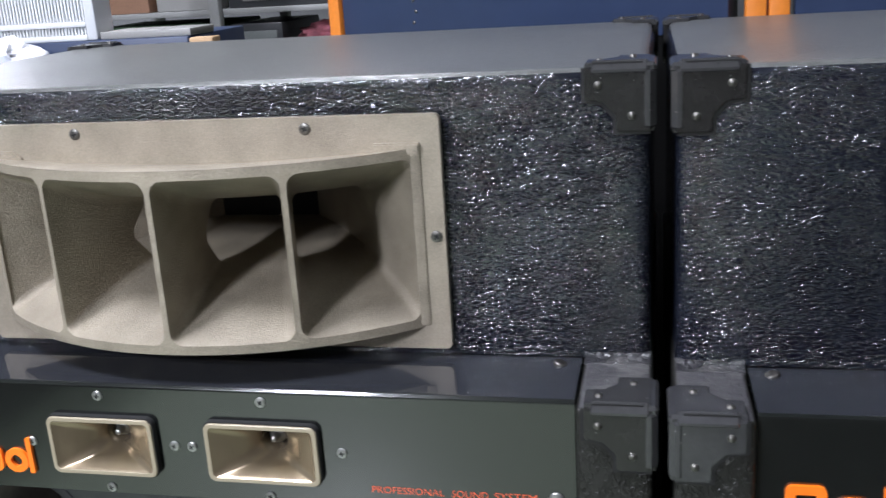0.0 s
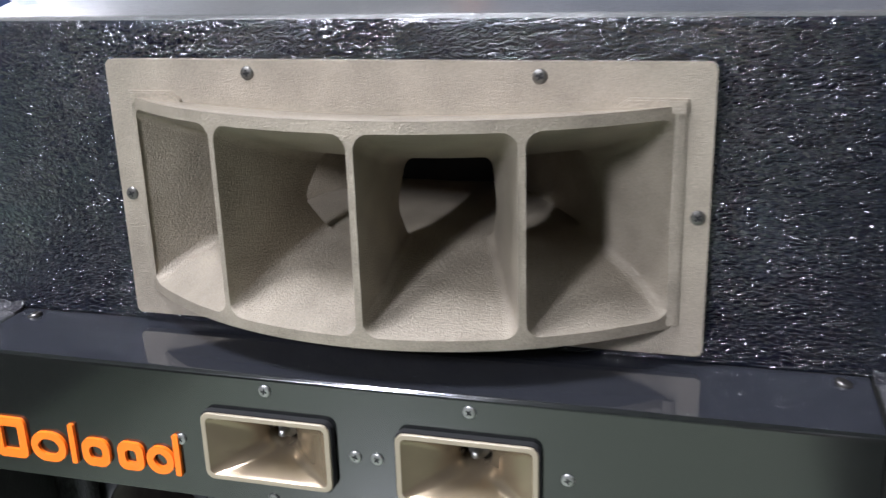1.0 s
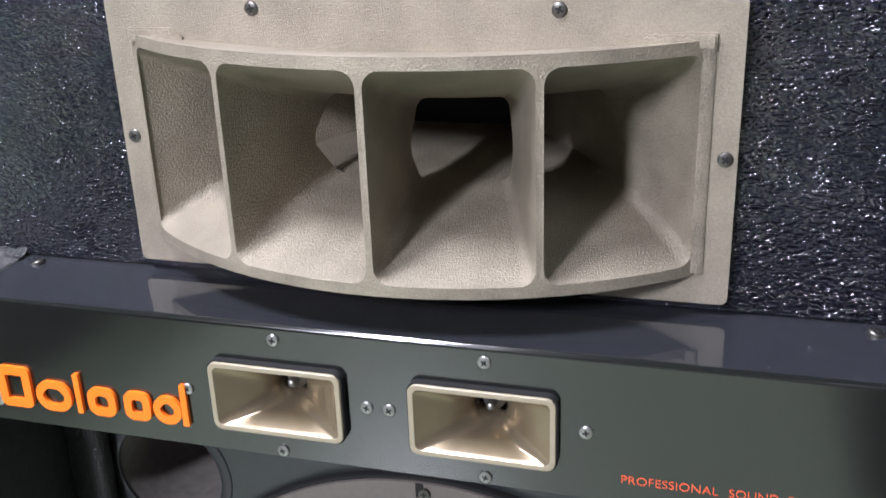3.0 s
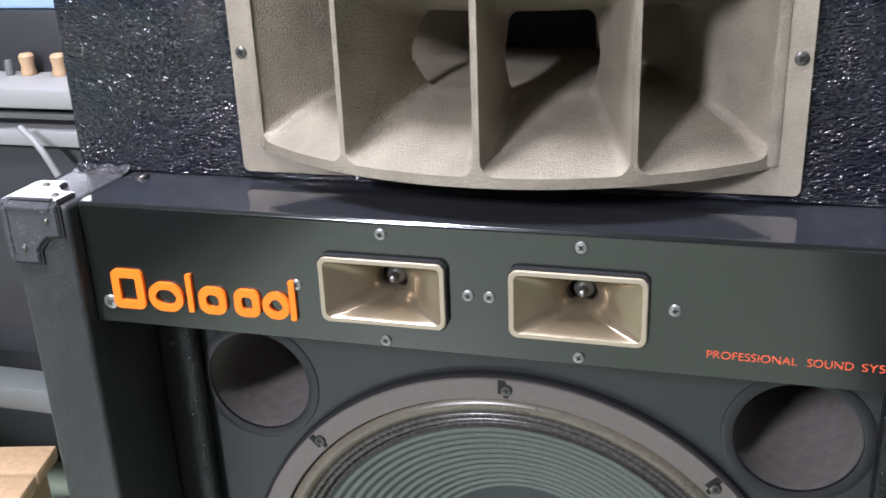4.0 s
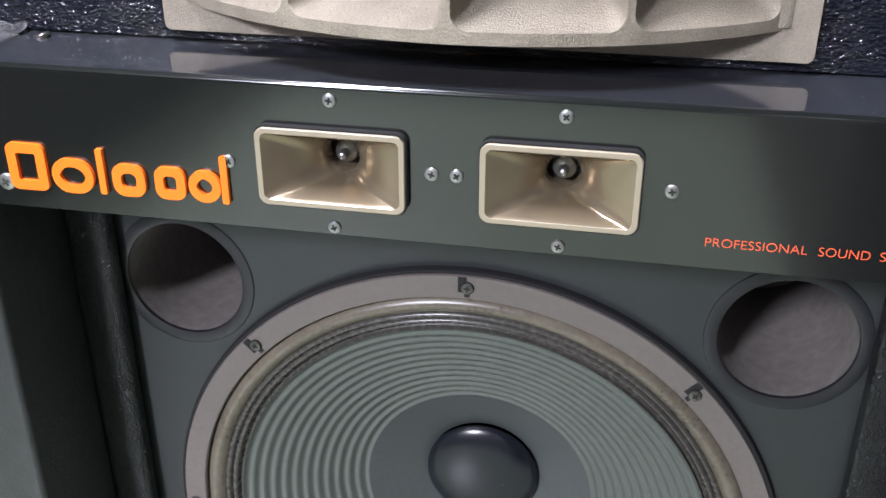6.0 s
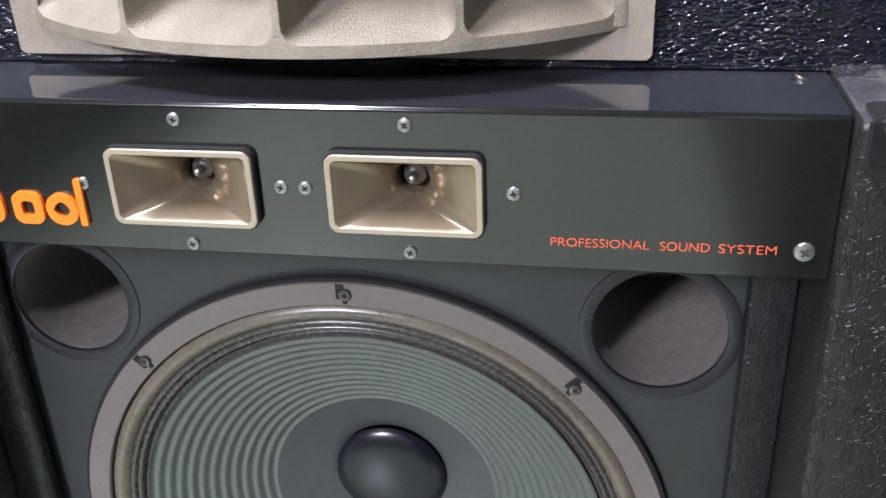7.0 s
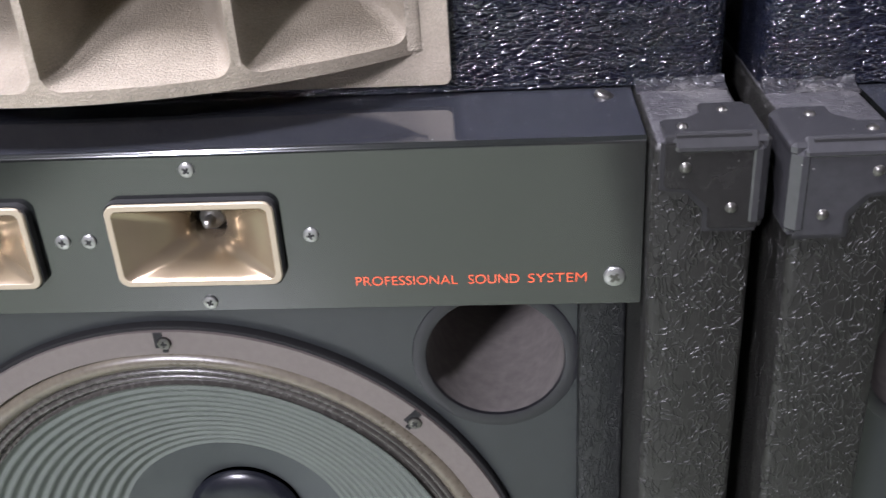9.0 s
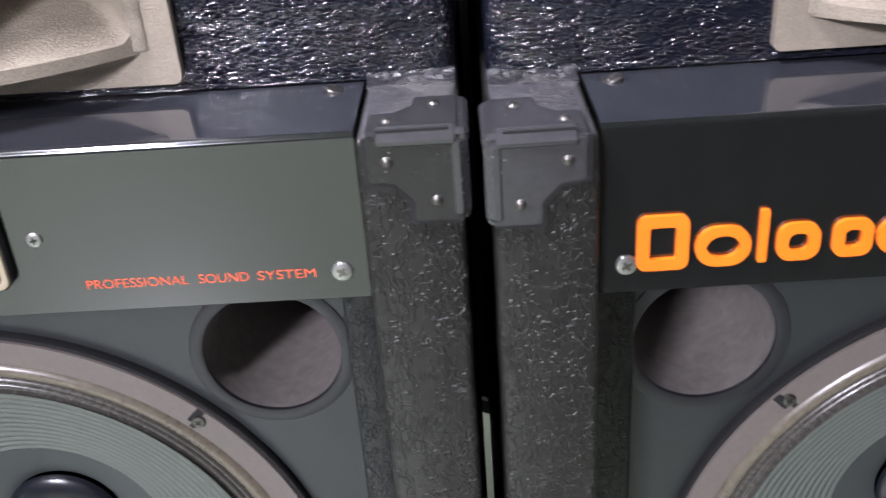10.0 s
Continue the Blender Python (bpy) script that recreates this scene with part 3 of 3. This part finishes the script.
def loudspeaker(m):
    cab = thing("loudspeaker_cabinet", m, "tall black loudspeaker cabinet with a cast horn above a recessed woofer", "loudspeaker", "pair of loudspeakers")
    # sides, bottom, back and the inner top
    for s in (-1, 1):
        x0, x1 = sorted((s * INNER, RIGHT if s > 0 else LEFT))
        side = part("side_panel", box(x0, x1, -0.010, BACK, 0.03, LEDGE + 0.0005, bevel=0.0035, seg=3), CREASED if s > 0 else SMOOTH_SHEEN, cab)
        side.data.materials.append(DUSTY)
        for f in side.data.polygons:
            f.material_index = int(f.normal.z > 0.8)
        x0, x1 = (0.2185, INNER - 0.0003) if s > 0 else (-INNER + 0.0003, -0.2140)
        part("batten", box(x0, x1, 0.056, 0.0688, 0.05, 0.695, bevel=0.002 if s > 0 else 0.005, seg=3), QUIET, cab)
        for y in (0.04, 0.31):
            part("foot", lathe([(0, -0.03), (0.018, -0.03), (0.022, 0.0), (0, 0.0)], 20), DARK, cab).matrix_basis = pose(s * 0.24, y, 0.03, 90)
        # the cloth curves up from the side's top to the upper box, scuffed and uneven
        rows = []
        for i in range(31):
            x = -0.0195 + 0.039 * i / 30
            reach = 0.0085 + 0.0035 * noise.noise(Vector((x * 120, s, 0)))
            rise = 0.0034 + 0.0028 * noise.noise(Vector((x * 150, s, 5)))
            curve = [(-reach * (1 - math.sin(radians(a))), rise * (1 - math.cos(radians(a)))) for a in range(0, 91, 15)]
            rows.append([(x, y + 0.0005 * noise.noise(Vector((x * 500, y * 400, z * 400))), z + 0.0005 * noise.noise(Vector((x * 600, y * 300, z * 500)))) for y, z in curve] + [(x, 0.002, rise), (x, 0.002, -0.001), (x, -reach, -0.001)])
        part("cloth_fold", loft(rows, close_ends=True), SCUFF, cab, "scuffed dusty fold of leathercloth").matrix_basis = pose(s * 0.2625, FACE, LEDGE + 0.0008)
    part("bottom_board", box(-INNER + 0.0003, INNER - 0.0003, -0.008, BACK - 0.002, 0.032, 0.06, bevel=0.003), TOLEX, cab)
    part("back_board", box(-INNER + 0.0003, INNER - 0.0003, BACK - 0.02, BACK - 0.002, 0.061, 0.708), TOLEX, cab)
    part("top_board", box(-INNER + 0.0003, INNER - 0.0003, FACE + 0.002, BACK - 0.021, 0.692, 0.710), TOLEX, cab)
    # upper box with an opening for the horn
    bm = bmesh.new()
    xs, zs = [-UPPER, -0.1465, 0.1465, UPPER], [LEDGE + 0.001, 0.736, 0.840, TOP]
    grid = {}
    for side, y in enumerate((FACE, BACK)):
        for i, x in enumerate(xs):
            for k, z in enumerate(zs):
                grid[side, i, k] = bm.verts.new((x, y, z))
    for side in (0, 1):
        for i in range(3):
            for k in range(3):
                if side or (i, k) != (1, 1):
                    bm.faces.new([grid[side, a, b] for a, b in ((i, k), (i + 1, k), (i + 1, k + 1), (i, k + 1))])
    for i in range(3):
        for k in (0, 3):
            bm.faces.new([grid[a, b, k] for a, b in ((0, i), (0, i + 1), (1, i + 1), (1, i))])
            bm.faces.new([grid[a, k, b] for a, b in ((0, i), (0, i + 1), (1, i + 1), (1, i))])
    bmesh.ops.recalc_face_normals(bm, faces=bm.faces)
    hard = [e for e in bm.edges if len(e.link_faces) == 2 and e.link_faces[0].normal.dot(e.link_faces[1].normal) < 0.1 and max(v.co.z for v in e.verts) > LEDGE + 0.004]
    bmesh.ops.bevel(bm, geom=hard, offset=0.008, segments=4, affect="EDGES", profile=0.5)
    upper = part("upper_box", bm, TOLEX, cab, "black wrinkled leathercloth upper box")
    # worn smoother top; its lighter grey also holds the room's grazing reflection
    upper.data.materials.append(WORN_SHEEN)
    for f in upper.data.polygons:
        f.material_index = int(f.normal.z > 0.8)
    horn(cab)
    # folded metal panel with two openings
    outer = [(-0.2412, 0.6350), (0.2412, 0.6350), (0.2412, LEDGE - 0.0028), (-0.2412, LEDGE - 0.0028)]
    holes = [[(cx + u, 0.6698 + v) for u, v in rounded(0.0345, 0.0178, 0.004, 3, 2)] for cx in (-0.0545, 0.0528)]
    bm = plate_with_holes(outer, holes, 0.0, 0.0025)
    fold = [(0.0025, LEDGE - 0.0028), *[(0.0028 * (1 - math.cos(radians(a))), LEDGE - 0.0028 * (1 - math.sin(radians(a)))) for a in range(0, 91, 10)], (FACE + 0.001, LEDGE), (FACE + 0.001, LEDGE - 0.002)]
    loft([[(x, y, z) for y, z in fold] for x in (-0.2412, 0.2412)], close_ends=True, bm=bm)
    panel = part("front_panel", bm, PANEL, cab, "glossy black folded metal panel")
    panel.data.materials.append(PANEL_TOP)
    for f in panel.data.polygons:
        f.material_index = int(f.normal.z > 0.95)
    for x, z, a in ((-0.0545, 0.7028, 10), (0.0540, 0.7025, 40), (-0.0550, 0.6388, 70), (0.0535, 0.6392, 25), (-0.0066, 0.6705, 15), (0.0052, 0.6705, 55), (-0.1068, 0.6690, 30), (0.1024, 0.6712, 80)):
        screw(panel, SCREW, SLOT, x, -0.0004, z, a)
    for s in (-1, 1):
        screw(panel, BIG_SCREW, BIG_SLOT, s * 0.2300, -0.0004, 0.6482, 33 * s)
        screw(panel, LEDGE_SCREW, BIG_SLOT, s * 0.2290, 0.0500, LEDGE + 0.0004, 20 * s, -90)
    tweeter(cab, -0.0545, 0.6698)
    tweeter(cab, 0.0528, 0.6698)
    for words, x0, x1 in (("PROFESSIONAL", 0.1194, 0.1634), ("SOUND", 0.1681, 0.1897), ("SYSTEM", 0.1936, 0.2183)):
        lettering(words, x0, x1, 0.6460, 0.0042, -0.0001, panel)
    # maker's mark as plain raised shapes
    for x0, x1, z0, z1, r, wall in ((-0.2262, -0.2050, 0.6455, 0.6705, 0.004, 0.0052), (-0.2022, -0.1795, 0.6458, 0.6640, 0.0088, 0.0042), (-0.1765, -0.1730, 0.6465, 0.6706, 0.0008, 0), (-0.1690, -0.1515, 0.6465, 0.6635, 0.006, 0.0046), (-0.1462, -0.1302, 0.6468, 0.6638, 0.005, 0.0046), (-0.1284, -0.1116, 0.6468, 0.6635, 0.008, 0.0040), (-0.1112, -0.1076, 0.6468, 0.6716, 0.0008, 0)):
        cx, cz_, w, h = (x0 + x1) / 2, (z0 + z1) / 2, (x1 - x0) / 2, (z1 - z0) / 2
        outer = [(cx + u, cz_ + v) for u, v in rounded(w, h, r, 6, 2)]
        hole = [[(cx + u, cz_ + v) for u, v in rounded(w - wall, h - wall, max(0.001, r - wall * 0.6), 6, 2)]] if wall else []
        part("mark_shape", plate_with_holes(outer, hole, -0.0022, 0.0), ORANGE, panel)
    # baffle, ports and woofer
    cz, px, pz = 0.3930, 0.1755, 0.5605
    outer = [(-INNER + 0.0003, 0.061), (INNER - 0.0003, 0.061), (INNER - 0.0003, 0.691), (-INNER + 0.0003, 0.691)]
    baffle = part("baffle", plate_with_holes(outer, [circle(0, cz, 0.175), circle(-px, pz, 0.0428, 48), circle(px, pz, 0.0428, 48)], 0.0700, 0.088), BAFFLE, cab, "matt black baffle board")
    for s in (-1, 1):
        tube = part("port", lathe([(0.0427, 0.0706), (0.0372, 0.0706), (0.0366, 0.072), (0.0366, 0.200), (0, 0.200)], 64), PORT, baffle, "round bass port with a grey card tube")
        tube.matrix_basis = pose(s * px, 0, pz)
        part("port_ring", lathe([(0.0446, 0.0700), (0.0443, 0.0693), (0.0437, 0.0691), (0.0382, 0.0691), (0.0372, 0.0694), (0.0367, 0.0712)], 64), RING, tube)
    woofer(cab, cz)
    for s in (-1, 1):
        protector(cab, RIGHT - 0.0005 if s > 0 else LEFT + 0.0005, -0.0100, LEDGE + 0.0008, s, 1, PLASTIC if s > 0 else SMOOTH_PLASTIC)
        protector(cab, s * (UPPER - 0.0005), FACE, TOP, s)
        protector(cab, s * (UPPER - 0.0005), BACK, TOP, s, -1)
    return cab


first = loudspeaker(pose(0.002, 0, 0))
second = copy_thing(first, pose(0.5812, -0.0050, 0, 0, 0, 0.7))
# the first's left edge has gloss painted into its grey; the second's is darker
for ob in second.children_recursive:
    for slot in (ob.material_slots if ob.type == "MESH" else ()):
        if slot.material in (SMOOTH_SHEEN, SMOOTH_PLASTIC):
            dimmer_coat = CREASED if slot.material is SMOOTH_SHEEN else SATIN_PLASTIC
            slot.link = "OBJECT"
            slot.material = dimmer_coat


# ---- behind the loudspeakers ----
def partition(x0, y0, x1, y1, height, label):
    """An upright navy panel between two points of the floor, with a metal foot rail."""
    length, turn = math.hypot(x1 - x0, y1 - y0), math.degrees(math.atan2(y1 - y0, x1 - x0))
    p = thing("partition_panel", pose(x0, y0, 0, 0, 0, turn), label, "partition", "navy partitions")
    part("panel", box(0, length, -0.012, 0.012, 0.862, height, bevel=0.002), NAVY, p)
    # lower half coloured black for the shade in the gap between the cabinets
    part("lower_panel", box(0, length, -0.011, 0.011, 0.17, 0.8618, bevel=0.002), GAP_SHADE, p)
    part("bottom_rail", box(0, length, -0.016, 0.016, 0.15, 0.1698, bevel=0.003), EQUIP, p)
    for x in (0.02, length - 0.02):
        part("foot", box(x - 0.015, x + 0.015, -0.014, 0.014, 0.0, 0.1498, bevel=0.003), EQUIP, p)
    return p


def post(x, y, turn=0):
    p = thing("partition_post", pose(x, y, 0, 0, 0, turn), "orange varnished square post beside a navy panel", "post", "orange posts")
    part("shaft", box(-0.0095, 0.0095, -0.012, 0.012, 0.0, 1.62, bevel=0.002), POST, p)
    part("cap", box(-0.011, 0.011, -0.014, 0.014, 1.62, 1.635, bevel=0.003), EQUIP, p)


wide = partition(-0.105, 0.75, 0.358, 0.515, 1.6, "navy laminate partition panel with a row of small rivets")
for k in range(9):
    shared("rivet", RIVET, wide, 0.120 + 0.004 * (k % 2), -0.012, 0.80 + 0.013 * k)
partition(0.412, 0.500, 1.55, 0.470, 1.6, "navy laminate partition panel behind the loudspeakers")
post(-0.118, 0.752, -27)
post(0.377, 0.500)
post(0.398, 0.500)


def organ():
    """Dark keyboard instrument case with a pale grey lid and wooden pegs on it."""
    o = thing("keyboard_instrument", pose(-0.95, 0.62, 0), "dark instrument case with a pale grey lid on a stand", "instrument")
    part("case", box(-0.55, 0.62, 0.02, 0.36, 0.215, 0.5505, bevel=0.006), EQUIP, o)
    part("front_rail", box(-0.56, 0.63, 0.0, 0.37, 0.551, 0.5735, bevel=0.003), GREYTOP, o)
    part("shadow_strip", box(-0.54, 0.61, 0.03, 0.34, 0.574, 0.5875, bevel=0.002), EQUIP, o)
    part("thin_rail", box(-0.56, 0.63, 0.004, 0.36, 0.588, 0.5955, bevel=0.001), RAIL, o)
    part("shadow_strip", box(-0.54, 0.61, 0.02, 0.34, 0.596, 0.6045, bevel=0.001), EQUIP, o)
    part("lid", box(-0.57, 0.64, -0.01, 0.37, 0.605, 0.632, bevel=0.004), LID, o)
    part("foot_rail", box(-0.56, 0.63, -0.06, 0.0, 0.165, 0.205, bevel=0.008), RAIL, o)
    part("base", box(-0.54, 0.61, 0.05, 0.35, 0.0, 0.2145, bevel=0.004), EQUIP, o)
    for x in (-0.5, 0.57):
        part("foot_bracket", box(x - 0.02, x + 0.02, -0.03, 0.0495, 0.0, 0.1645, bevel=0.004), EQUIP, o)


organ()
for x in (-0.761, -0.812, -0.905):
    peg = thing("wooden_peg", pose(x, 0.697, 0.632), "short turned wooden peg standing on a grey lid", "peg", "wooden pegs")
    b = lathe([(0, 0), (0.010, 0), (0.011, 0.004), (0.009, 0.012), (0.011, 0.026), (0.008, 0.030), (0, 0.030)], 16)
    b.transform(pose(0, 0, 0, 90))
    part("body", b, WOOD, peg)
peg = thing("grey_peg", pose(-0.839, 0.692, 0.632), "thin grey-green peg standing among wooden pegs", "peg")
b = lathe([(0, 0), (0.006, 0), (0.006, 0.016), (0.0045, 0.021), (0, 0.021)], 16)
b.transform(pose(0, 0, 0, 90))
part("body", b, RAIL, peg)
crate = thing("pale_blue_crate", pose(-0.80, 0.715, 0.632), "pale blue plastic crate on a black base", "crate")
part("base", box(-0.30, 0.26, 0.0, 0.12, 0.0, 0.086, bevel=0.004), EQUIP, crate)
part("body", box(-0.29, 0.25, 0.004, 0.116, 0.0865, 0.128, bevel=0.006), BLUE, crate)
cable = bpy.data.curves.new("cable", "CURVE")
cable.dimensions, cable.bevel_depth = "3D", 0.0045
sp = cable.splines.new("BEZIER")
sp.bezier_points.add(2)
for p, co in zip(sp.bezier_points, ((-0.765, 0.600, 0.583), (-0.733, 0.590, 0.559), (-0.712, 0.590, 0.521))):
    p.co, p.handle_left_type, p.handle_right_type = co, "AUTO", "AUTO"
cable.materials.append(GREYTOP)
tagged(new("cable", cable), "grey cable hanging in front of a dark case", "cable")
board = thing("wooden_board", pose(-0.862, 0.409, 0.0, 0, 0, 14), "rough pine board lying on blocks on the floor", "board")
for k in range(3):
    part("plank", box(-0.30, 0.12, -0.10 + 0.075 * k, -0.03 + 0.075 * k, 0.098, 0.120, bevel=0.003), WOOD, board)
for x in (-0.25, 0.07):
    part("block", box(x - 0.03, x + 0.03, -0.095, 0.115, 0.0, 0.0978, bevel=0.003), WOOD, board)

case = thing("navy_case", pose(-0.66, 1.0, 0), "navy equipment case with a lower front ledge", "case")
part("body", box(-0.39, 0.203, -0.008, 0.22, 0.0, 0.856, bevel=0.003), NAVY, case)
part("ledge", box(-0.39, 0.285, -0.11, -0.0085, 0.792, 0.820, bevel=0.003), NAVY, case)
board = thing("pale_board", pose(-0.535, 1.0, 0.856), "pale board lying on a navy case", "board")
part("body", box(-0.083, 0.080, 0.0, 0.09, 0.0, 0.012, bevel=0.002), LID, board)
block = thing("wood_block", pose(-0.405, 0.93, 0.820), "small pale wood block on a navy ledge", "block")
part("body", box(-0.0195, 0.0195, 0.0, 0.03, 0.0, 0.037, bevel=0.002), WOOD, block)
drawers = thing("white_louvred_case", pose(-0.84, 1.0, 0.856), "white plastic case with two finely ribbed panels", "case")
part("back_panel", box(0.004, 0.214, 0.008, 0.05, 0.002, 0.24, bevel=0.002), SCREEN, drawers)
for x in (0.0, 0.200):
    part("upright", box(x, x + 0.02, -0.004, 0.052, 0.0, 0.245, bevel=0.004), WHITE, drawers)
for z, h in ((0.0, 0.009), (0.022, 0.009), (0.118, 0.009), (0.236, 0.009)):
    part("crossbar", box(0.0202, 0.1998, -0.002, 0.05, z, z + h, bevel=0.002), WHITE, drawers)
for z0, z1 in ((0.0095, 0.0215), (0.0315, 0.1175), (0.1275, 0.2355)):
    ribs = bmesh.new()
    for k in range(29):
        add_box(ribs, 0.0225 + 0.0061 * k, 0.0255 + 0.0061 * k, 0.003, 0.0078, z0, z1)
    part("ribs", ribs, WHITE, drawers)
bag = bmesh.new()
bmesh.ops.create_icosphere(bag, subdivisions=4, radius=1.0)
for v in bag.verts:
    d = 1 + 0.35 * noise.noise(v.co * 2.1) + 0.16 * noise.noise(v.co * 6.0)
    v.co = Vector((v.co.x * 0.108 * d, v.co.y * 0.040 * d, max(-0.014, v.co.z * 0.036 * d)))
bagob = tagged(new("plastic_bag", done(bag, "plastic_bag", BAG)), "crumpled white plastic bag lying on a navy ledge", "bag")
bagob.matrix_basis = pose(-0.80, 0.935, 0.834)

# shelving further back, with stored things
rack = thing("storage_shelf", pose(-0.72, 1.75, 0), "open grey storage shelf filled with equipment", "shelf")
for x in (-0.35, 0.02, 0.42):
    for y in (-0.13, 0.3):
        part("upright", box(x - 0.012, x + 0.012, y, y + 0.024, 0, 1.7, bevel=0.001), GREYTOP, rack)
for z in (0.30, 0.735, 0.858, 1.2):
    part("shelf", box(-0.36, 0.43, -0.105, 0.298, z, z + 0.012, bevel=0.001), GREYTOP, rack)


def stored(name, x0, x1, z0, z1, mat, label, category, face=None):
    t = thing(name, pose((x0 + x1) / 2 - 0.72, 1.66, z0), label, category)
    h = (x1 - x0) / 2
    part("body", box(-h, h, 0.0, 0.26, 0.0, z1 - z0, bevel=0.004), mat, t)
    if face:
        part("face", box(-h * 0.8, h * 0.8, -0.004, 0.001, (z1 - z0) * 0.2, (z1 - z0) * 0.8, bevel=0.002), face, t)


stored("carton", -0.33, -0.16, 0.870, 1.04, BROWN, "brown cardboard carton on a shelf", "carton")
stored("crate", -0.32, -0.12, 0.747, 0.84, GREEN, "dark green plastic crate on a shelf", "crate")
stored("storage_box", -0.14, 0.0, 0.870, 1.02, LID, "off-white storage box on a shelf", "box")
stored("crate", -0.10, 0.008, 0.747, 0.84, GREEN, "dark green plastic crate beside a shelf post", "crate")
stored("cassette_deck", 0.035, 0.165, 0.747, 0.835, EQUIP, "dark cassette deck with a grey face", "audio deck", RAIL)
stored("amplifier", 0.18, 0.40, 0.747, 0.770, EQUIP, "low black amplifier on a shelf", "amplifier")
cloth = bmesh.new()
bmesh.ops.create_icosphere(cloth, subdivisions=4, radius=1.0)
for v in cloth.verts:
    d = 1 + 0.3 * noise.noise(v.co * 1.9) + 0.22 * noise.noise(v.co * 5.0)
    v.co = Vector((v.co.x * 0.064 * d, v.co.y * 0.06 * d, max(-0.024, v.co.z * 0.036 * d)))
tagged(new("cloth_bundle", done(cloth, "cloth_bundle", MAROON)), "maroon printed cloth bundle on an amplifier", "cloth").matrix_basis = pose(-0.47, 1.73, 0.7945)
stored("receiver", 0.04, 0.40, 0.870, 0.945, EQUIP, "wide black receiver with a grey face on a shelf", "audio deck", GREYTOP)
stored("receiver", 0.05, 0.39, 0.946, 1.01, EQUIP, "wide black receiver stacked on another", "audio deck", SILVER)
